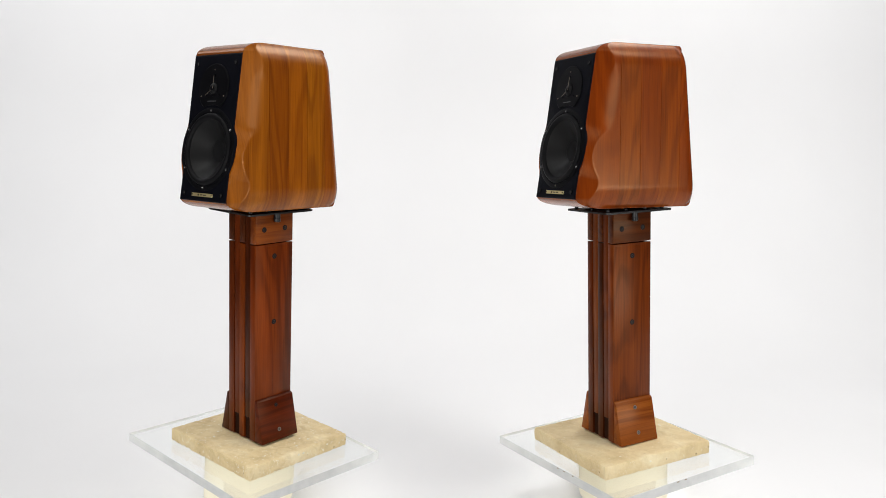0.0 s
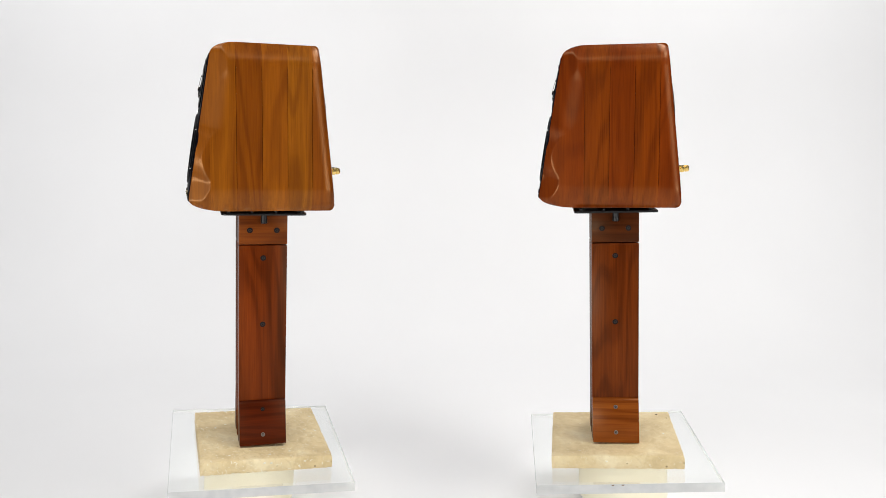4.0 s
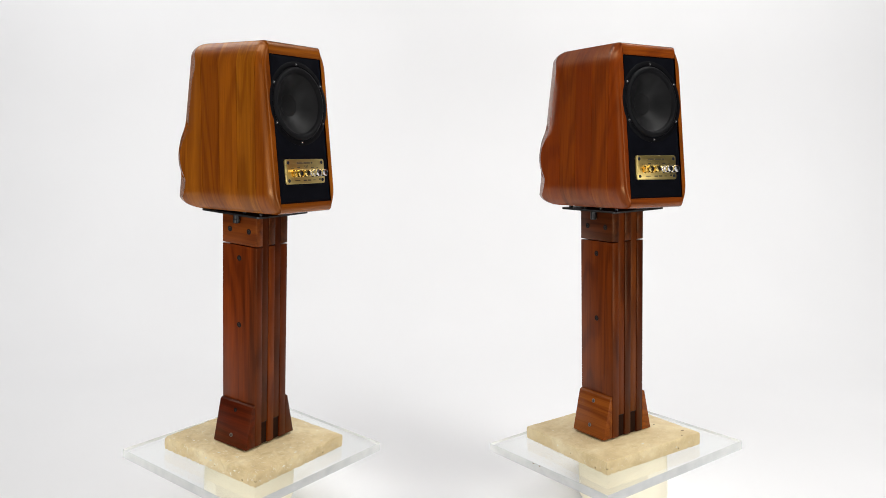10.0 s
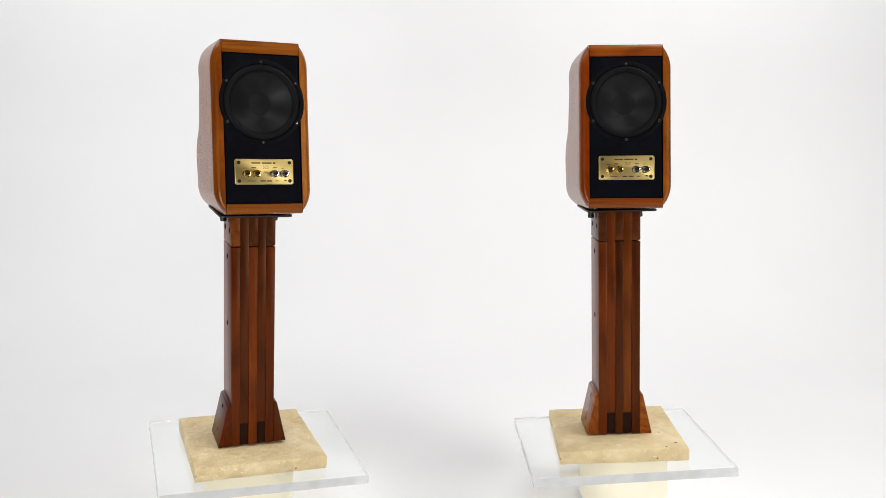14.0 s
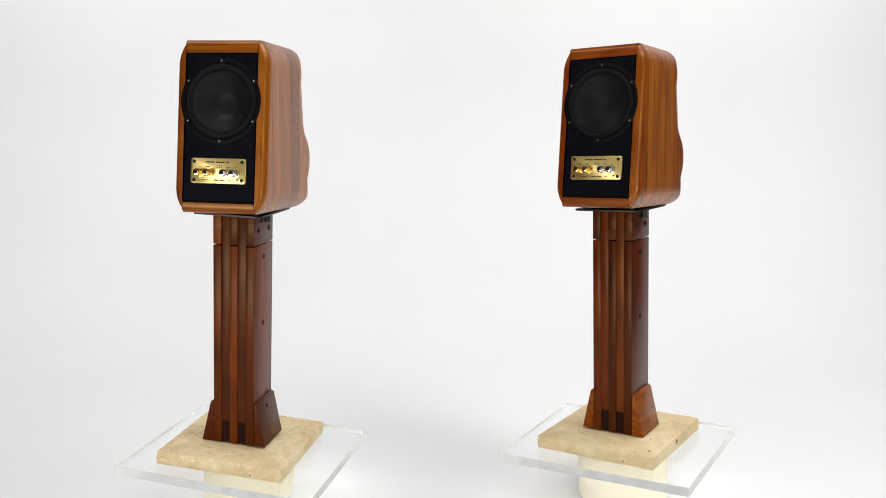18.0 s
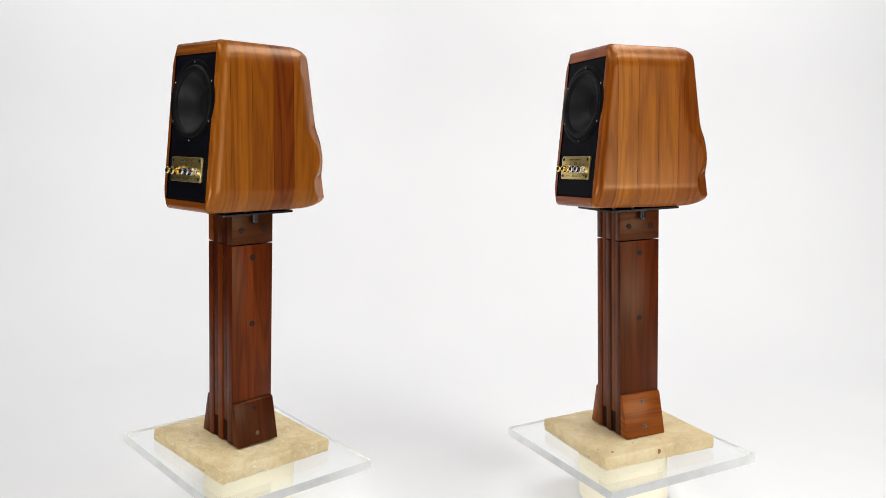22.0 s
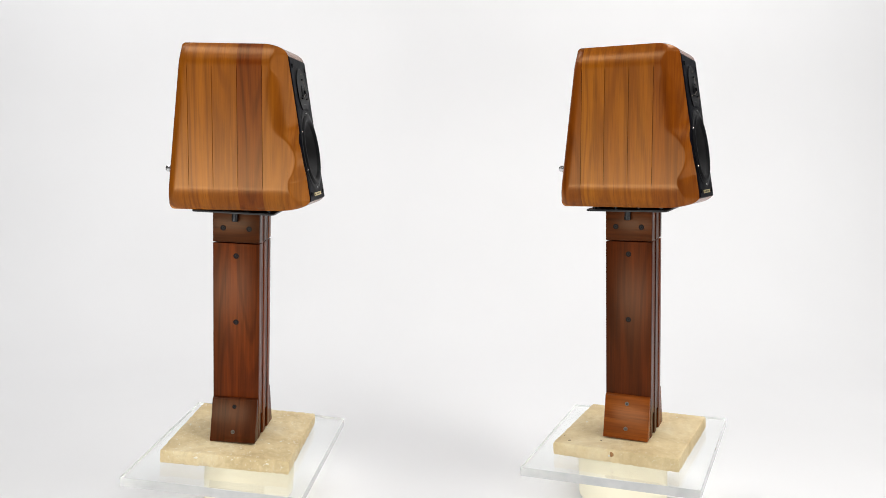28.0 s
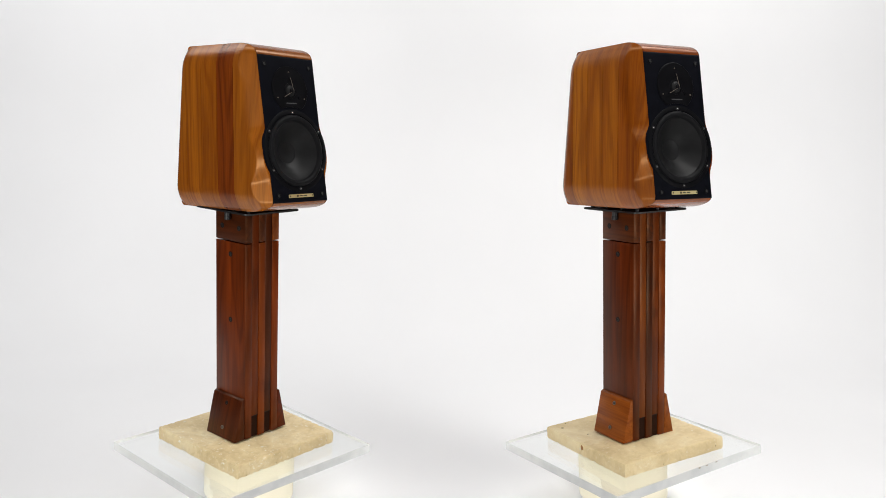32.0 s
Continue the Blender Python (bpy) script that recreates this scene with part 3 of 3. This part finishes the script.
    for x, mat in ((-0.0430, GILT), (-0.0195, GILT), (0.0215, CHROME), (0.0450, CHROME)):
        c = BF @ Matrix.Translation((x, vp - 0.005, 0))
        prof = [(0.0092, 0.0095), (0.0092, 0.012), (0.0065, 0.0125), (0.0065, 0.016), (0.0086, 0.0168), (0.0090, 0.0225), (0.0083, 0.0235), (0.0072, 0.0238), (0.0072, 0.0262), (0.0085, 0.0268), (0.0085, 0.0330), (0.0068, 0.0362), (0.0046, 0.0366)]
        post = part("binding_post", lathe(bmesh.new(), prof, c, 10), mat, tp, "gold-plated binding post" if mat is GILT else "silver-plated binding post", sharp=25)
        part("bore", lathe(bmesh.new(), [(0.0048, 0.0366), (0.0042, 0.0330), (0, 0.0330)], c, 16), BLACK, post)
    for x0, x1, y, h in ((-0.030, -0.009, 0.0205, 0.0016), (-0.006, 0.017, 0.0205, 0.0016), (0.020, 0.026, 0.0205, 0.0018), (-0.050, -0.040, 0.0085, 0.0007), (-0.030, -0.020, 0.0095, 0.0012), (0.020, 0.030, 0.0095, 0.0010), (0.040, 0.046, 0.0085, 0.0007),
                         (-0.040, -0.022, -0.0215, 0.0008), (-0.010, 0.002, -0.0215, 0.0014), (0.005, 0.017, -0.0215, 0.0014), (0.025, 0.033, -0.0215, 0.0008), (0.046, 0.052, -0.0200, 0.0018)):
        bm = bmesh.new()
        box(bm, (x0, vp + y - h, 0.0099), (x1, vp + y + h, 0.0102), m=BF)
        part("print_bar", bm, INK, tp)
    txt = bpy.data.curves.new("number", "FONT")
    txt.body, txt.size, txt.align_x, txt.align_y, txt.extrude = "523", 0.0095, "CENTER", "CENTER", 0.0001
    tob = new("number_maker", txt)
    me = bpy.data.meshes.new_from_object(tob.evaluated_get(bpy.context.evaluated_depsgraph_get()))
    bpy.data.objects.remove(tob)
    me.transform(BF @ Matrix.Translation((0.003, vp + 0.0105, 0.0101)))
    me.transform(Matrix.Scale(S, 4))
    me.materials.clear()
    me.materials.append(INK)
    num = new("stamped_number", me)
    num.parent = tp
    return sp


def bolt(parent, x, y, z, mat, tilt=0.0, r=0.0072):
    """A round recessed bolt on a side face; x gives the side."""
    s = 1 if x > 0 else -1
    m = Matrix.Translation((x, y, z)) @ pose(0, 0, 0, 0, s * (90 - tilt), 0)
    ob = part("bolt", lathe(bmesh.new(), [(r, -0.001), (r, 0.0006), (r * 0.82, 0.0012), (r * 0.56, 0.0009), (r * 0.52, -0.0006)], m, 24), mat, parent)
    part("bolt_socket", lathe(bmesh.new(), [(r * 0.56, 0.0002), (0, 0.0002)], m, 6), BLACK, ob)
    part("bolt_centre", lathe(bmesh.new(), [(r * 0.26, 0.0002), (r * 0.22, 0.0010), (0, 0.0010)], m, 12), mat, ob)
    return ob


def make_plinth(name, label, stone_mat, seed, wear, pits=()):
    st = new(name)
    st.empty_display_size = 0.1
    tagged(st, label, "stone plinth", "pair of stone plinths")
    # travertine slab with chipped arrises; its top is z = 0
    bm = bmesh.new()
    n = 80
    half, thick = 0.1651, 0.0355
    bmesh.ops.create_grid(bm, x_segments=n, y_segments=n, size=half)
    top = list(bm.faces)
    ext = bmesh.ops.extrude_face_region(bm, geom=top)
    low = [v for v in ext["geom"] if isinstance(v, bmesh.types.BMVert)]
    for v in low:
        v.co.z -= thick
    rim = [e for e in bm.edges if abs(e.verts[0].co.z - e.verts[1].co.z) > thick * 0.9]
    bmesh.ops.subdivide_edges(bm, edges=rim, cuts=5, use_grid_fill=True)
    for v in bm.verts:
        x, y, z = v.co
        ex = max(0, 1 - (half - max(abs(x), abs(y))) / 0.008)
        ez = max(0, 1 - min(-z, thick + z) / 0.007)
        k = min(ex, ez)
        p = Vector((x * 38 + seed * 7, y * 38, z * 50))
        chip = max(0, noise.noise(p * 2.2) * 0.5 + noise.noise(p * 5.3) * 0.6 - 0.1)
        amount = k * (0.0012 + wear * chip)
        side = 0.0011 * noise.noise(p * 3.1) * (1 if max(abs(x), abs(y)) > half - 1e-4 else 0)
        if abs(x) > half - 0.009:
            v.co.x -= math.copysign(amount + side, x)
        if abs(y) > half - 0.009:
            v.co.y -= math.copysign(amount + side, y)
        v.co.z -= math.copysign(amount * 0.8, z + thick / 2) if k > 0 else 0
    stone = part("stone_block", bm, stone_mat, st, sharp=50)
    # pits are thin discs, with the hollow's shade put into their dark colour
    for x, y, r in pits:
        ring = [(x + r * (1 + 0.35 * math.sin(3 * a + x * 90)) * math.cos(a), y + 0.7 * r * (1 + 0.3 * math.cos(2 * a + y * 70)) * math.sin(a)) for a in (2 * math.pi * k / 14 for k in range(14))]
        part("pit", plate(bmesh.new(), ring, None, [(0, -0.001), (0, 0.0002), (r * 0.3, 0.0004)], Matrix.Identity(4)), PIT, stone, "small dark pit in the stone")
    # pale shell flecks in the top and in the sawn sides
    pick = random.Random(seed)
    for k in range(14 if not pits else 5):
        u, r, turn = pick.uniform(-0.13, 0.13), pick.uniform(0.0014, 0.0030), 90 * pick.randrange(4)
        ring = [(1.6 * r * (1 + 0.3 * math.sin(2 * a + u * 80)) * math.cos(a), r * (1 + 0.3 * math.cos(3 * a + u * 50)) * math.sin(a)) for a in (2 * math.pi * j / 12 for j in range(12))]
        if k % 2:
            m = pose(0, 0, 0, 0, 0, turn) @ Matrix.Translation((u, half - pick.uniform(0.012, 0.05), 0))
            layers = [(0, -0.001), (0, 0.0002), (r * 0.3, 0.0004)]
        else:
            m = pose(0, 0, 0, 0, 0, turn) @ Matrix.Translation((u, -half, pick.uniform(-0.022, -0.010))) @ pose(0, 0, 0, 90, 0, 0)
            layers = [(0, -0.003), (0, 0.0008), (r * 0.3, 0.0011)]
        part("fleck", plate(bmesh.new(), ring, None, layers, m), FLECK, stone, "pale fleck in the stone")
    if pits:
        knot = Matrix.Translation((-half, 0.005, -0.012)) @ pose(0, 0, 0, 0, -90, 0)
        ring = [(0.0062 * (1 + 0.25 * math.sin(3 * a)) * math.cos(a), 0.0058 * (1 + 0.2 * math.cos(2 * a)) * math.sin(a)) for a in (2 * math.pi * k / 16 for k in range(16))]
        part("stain", plate(bmesh.new(), ring, None, [(0, -0.003), (0, 0.0010), (0.001, 0.0013)], knot), KNOT, stone, "round brown stain in the stone edge")
    return st


def make_stand(name, label, wedge_mats, board_mats, cap_mat, strip_mat, mid_mat, steel_bolts=False):
    st = new(name)
    st.empty_display_size = 0.1
    tagged(st, label, "speaker stand", "pair of stands")
    # laminated post: three proud boards with two recessed strips between
    for k, (x0, x1) in enumerate(((-0.0545, -0.0328), (-0.0106, 0.0106), (0.0328, 0.0545))):
        bm = bmesh.new()
        box(bm, (x0, -0.060, -0.003), (x1, 0.060, 0.5188), 0.0012)
        part("post_board", bm, mid_mat if k == 1 else board_mats[k // 2], st)
        bm = bmesh.new()
        box(bm, (x0, -0.060, 0.5215), (x1, 0.060, 0.5995), 0.0012)
        part("cap_block", bm, cap_mat[k], st, "darker cap block of the post")
    for x in (-0.0217, 0.0217):
        bm = bmesh.new()
        box(bm, (x - 0.0108, -0.0585, 0.056), (x + 0.0108, 0.0585, 0.5993), 0.0008)
        part("post_strip", bm, strip_mat[0 if x > 0 else 1], st)
        bm = bmesh.new()
        box(bm, (x - 0.0106, -0.0555, -0.003), (x + 0.0106, 0.0555, 0.0555))
        part("foot_block", bm, FOOT, st, "almost black stained foot block")
        for s in (-1, 1):
            bm = bmesh.new()
            box(bm, (x - 0.0106, min(s * 0.0552, s * 0.0588), 0.0545), (x + 0.0106, max(s * 0.0552, s * 0.0588), 0.0560))
            part("foot_shim", bm, BOLT, st)
    # sloping side wedges
    tilt = math.degrees(math.atan2(0.024, 0.105))
    for s, mat in ((1, wedge_mats[0]), (-1, wedge_mats[1])):
        bm = bmesh.new()
        ring = []
        for y in (-0.0595, 0.0595):
            ring.append([bm.verts.new((s * x, y, z)) for x, z in ((0.0550, -0.003), (0.0870, -0.003), (0.0630, 0.105), (0.0550, 0.110))])
        bm.faces.new(ring[0])
        bm.faces.new(ring[1])
        for k in range(4):
            j = (k + 1) % 4
            bm.faces.new((ring[0][k], ring[0][j], ring[1][j], ring[1][k]))
        bmesh.ops.bevel(bm, geom=list(bm.edges), offset=0.0014, segments=2, affect="EDGES", profile=0.5)
        part("foot_wedge", bm, mat, st)
        for z in (0.0875, 0.0235):
            x = 0.0870 - 0.024 * z / 0.105
            bolt(st, s * x, 0.0, z, BOLT_STEEL if z < 0.05 or steel_bolts else BOLT, tilt, 0.0054)
        for y in (-0.0334, 0.0334):
            bolt(st, s * 0.0545, y, 0.5577, BOLT)
        for z in (0.4867, 0.3128):
            bolt(st, s * 0.0545, 0.0, z, BOLT)
    # steel top plate, its pads and its clamp knobs
    bm = bmesh.new()
    plate(bm, rounded(0.088, 0.104, 0.012), None, [(0, 0.6000), (0, 0.6040), (0.0006, 0.6046)], Matrix.Identity(4))
    part("top_plate", bm, STEEL_BLACK, st, "thin black steel top plate")
    for x in (-0.066, 0.0, 0.066):
        for y in (-0.086, -0.03, 0.03, 0.086):
            if x == 0 and abs(y) < 0.05:
                continue
            part("pad", lathe(bmesh.new(), [(0.0050, 0.604), (0.0050, 0.6096), (0, 0.6097)], Matrix.Translation((x, y, 0)), 16), STEEL_BLACK, st)
    for s in (-1, 1):
        part("clamp_knob", lathe(bmesh.new(), [(0.0075, 0.6002), (0.0075, 0.5870), (0.0082, 0.5862), (0.0082, 0.5780), (0.006, 0.5765), (0, 0.5765)], Matrix.Translation((s * 0.0645, 0, 0)), 16), STEEL_BLACK, st)
    return st


PX, PY = 0.2564, 0.2247      # half sides of the acrylic plates


def make_turntable(name, label, cx, cy, askew, marks=()):
    tt = new(name)
    tt.empty_display_size = 0.1
    tagged(tt, label, "turntable", "pair of turntables")
    bm = bmesh.new()
    lay = pose(cx, cy, 0, 0, 0, askew)
    box(bm, (-PX, -PY, -0.0235), (PX, PY, 0.0), 0.0008, lay, 1)
    ob = part("acrylic_plate", bm, ACRYLIC, tt, "thick clear acrylic plate")
    ob.data.materials.append(ACRYLIC_EDGE)
    for poly in ob.data.polygons:
        poly.material_index = 0 if abs(poly.normal.z) > 0.9 else 1
    ob.visible_shadow = False
    for x, y in marks:
        bm = bmesh.new()
        across = abs(x) < abs(y)
        box(bm, (x - (0.0030 if across else 0.0006), y - (0.0006 if across else 0.0030), -0.0035), (x + (0.0030 if across else 0.0006), y + (0.0006 if across else 0.0030), -0.0010), m=lay)
        part("scuff", bm, PIT, ob, "dark scuff on the plate's edge")
    part("drum", lathe(bmesh.new(), [(0, -0.0240), (0.117, -0.0240), (0.119, -0.0260), (0.119, -0.140), (0, -0.140)], Matrix.Identity(4), 96), DRUM, tt, "cream round turning base")
    return tt


# ---- studio ----
def sheet(name, pts, x0, x1, mat, kind="structure", thick=0.02, up=1):
    """A bent sheet of some thickness: a line of (y, z) drawn out across x."""
    bm = bmesh.new()
    rows = []
    for i, (y, z) in enumerate(pts):
        a, b = pts[max(0, i - 1)], pts[min(len(pts) - 1, i + 1)]
        d = Vector((b[0] - a[0], b[1] - a[1])).normalized()
        ny, nz = d.y * thick, -d.x * thick
        rows.append([bm.verts.new(p) for p in ((x0, y, z), (x1, y, z), (x1, y + ny, z + nz), (x0, y + ny, z + nz))])
    for a, b in zip(rows, rows[1:]):
        for k in range(4):
            j = (k + 1) % 4
            bm.faces.new((a[k], a[j], b[j], b[k]))
    bm.faces.new(rows[0])
    bm.faces.new(rows[-1])
    ob = new(name, mesh_of(name, bm, mat))
    return tagged(ob, kind=kind)


FLOOR = EYE + (-0.3834 + DOWN - 0.036 - 0.140) * S - 0.018
# the paper's unseen front stretch is added to whiten what the acrylic reflects
curve = [(-2.6, FLOOR)] + [(3.0 + 1.2 * math.sin(radians(a)), FLOOR + 1.2 - 1.2 * math.cos(radians(a))) for a in range(0, 91, 6)] + [(4.2, 3.0)]
tagged(sheet("backdrop", curve, -2.6, 2.6, PAPER), "seamless white backdrop sweeping from floor to wall", "backdrop")


def slab(name, lo, hi, mat, label, category):
    bm = bmesh.new()
    box(bm, lo, hi)
    ob = new(name, mesh_of(name, bm, mat))
    return tagged(ob, label, category, kind="structure")


# invented room, never in view: dark surfaces that keep stray reflections down
slab("floor", (-3.6, -2.75, FLOOR - 0.15), (3.6, 4.3, FLOOR - 0.025), WALL, "unseen plain dark floor added under the paper", "floor")
slab("wall_west", (-3.75, -2.75, FLOOR - 0.025), (-3.61, 4.22, 3.0), WALL, "unseen dark side wall, added to limit reflections", "wall")
slab("wall_east", (3.61, -2.75, FLOOR - 0.025), (3.75, 4.22, 3.0), WALL, "unseen dark side wall, added to limit reflections", "wall")
slab("wall_south", (-3.6, -2.75, FLOOR - 0.025), (3.6, -2.61, 3.0), WALL, "unseen dark wall behind the camera, added to limit reflections", "wall")
slab("wall_north", (-3.6, 4.23, FLOOR - 0.025), (3.6, 4.3, 3.0), WALL, "unseen dark wall added behind the paper", "wall")
slab("ceiling", (-3.75, -2.75, 3.001), (3.75, 4.3, 3.1), CEIL, "unseen grey ceiling, added to limit reflections", "ceiling")

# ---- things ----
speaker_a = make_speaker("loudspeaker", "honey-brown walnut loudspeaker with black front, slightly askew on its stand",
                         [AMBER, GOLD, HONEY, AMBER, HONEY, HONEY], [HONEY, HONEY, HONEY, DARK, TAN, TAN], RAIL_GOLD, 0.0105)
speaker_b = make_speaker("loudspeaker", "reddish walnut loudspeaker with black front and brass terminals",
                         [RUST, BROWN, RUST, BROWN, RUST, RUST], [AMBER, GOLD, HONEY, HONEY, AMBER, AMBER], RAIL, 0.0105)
stand_a = make_stand("speaker_stand", "dark red-brown wooden speaker stand with a laminated post", (POST_RED, POST_DARK),
                     (POST, POST), (CAP_DARK, CAP_DARK, CAP_BROWN), (POST_DARK, POST_MIX), POST_LIGHT)
stand_b = make_stand("speaker_stand", "brown wooden speaker stand with light foot wedges", (POST_TAN, POST_TAN),
                     (POST_MIX, POST_BROWN), (CAP_DARK, CAP_DARK, CAP_DARK), (POST_BROWN, STRIP_TAN), POST_DARK, True)
slab_a = make_plinth("stone_plinth", "rough-edged cream travertine slab on clear acrylic", STONE, 3, 0.0075)
slab_b = make_plinth("stone_plinth", "cream travertine slab with a few dark pits", STONE_PALE, 11, 0.0045,
                   ((-0.139, 0.128, 0.0042), (-0.112, 0.050, 0.0028), (-0.110, 0.153, 0.0025)))
table_a = make_turntable("turntable", "clear acrylic turning plate on a cream drum", -0.0052, 0.0172, -1.67)
table_b = make_turntable("turntable", "clear acrylic turning plate on a cream drum", 0.0140, -0.0164, 2.43,
                         ((PX, -0.016), (PX, -0.040), (0.020, -PY), (0.047, -PY), (0.082, -PY)))


def motions():
    for thing, spindle, turns, x, y, z, askew in (
            (stand_a, STAND_A, TURN_A, 0.0092, 0.0250, DOWN, 0.0),
            (slab_a, BASE_A, TURN_A, 0.0070, 0.0245, DOWN, 0.51),
            (table_a, BASE_A, TURN_A, 0.0, 0.0, DOWN - 0.0358, 0.0),
            (speaker_a, BOX_A, BOX_TURN_A, 0.0094, 0.0202, DOWN + 0.6098, 0.56),
            (stand_b, STAND_B, TURN_B, 0.0155, -0.0255, DOWN, 0.0),
            (slab_b, BASE_B, TURN_B, 0.0169, -0.0233, DOWN, -1.18),
            (table_b, BASE_B, TURN_B, 0.0, 0.0, DOWN - 0.0358, 0.0),
            (speaker_b, BOX_B, BOX_TURN_B, 0.0132, -0.0310, DOWN + 0.6098, -0.75)):
        walk(thing, [(t, spindle @ pose(0, 0, 0, 0, 0, a) @ pose(x * S, y * S, z * S, 0, 0, askew)) for t, a in zip(TIMES, turns)])


motions()
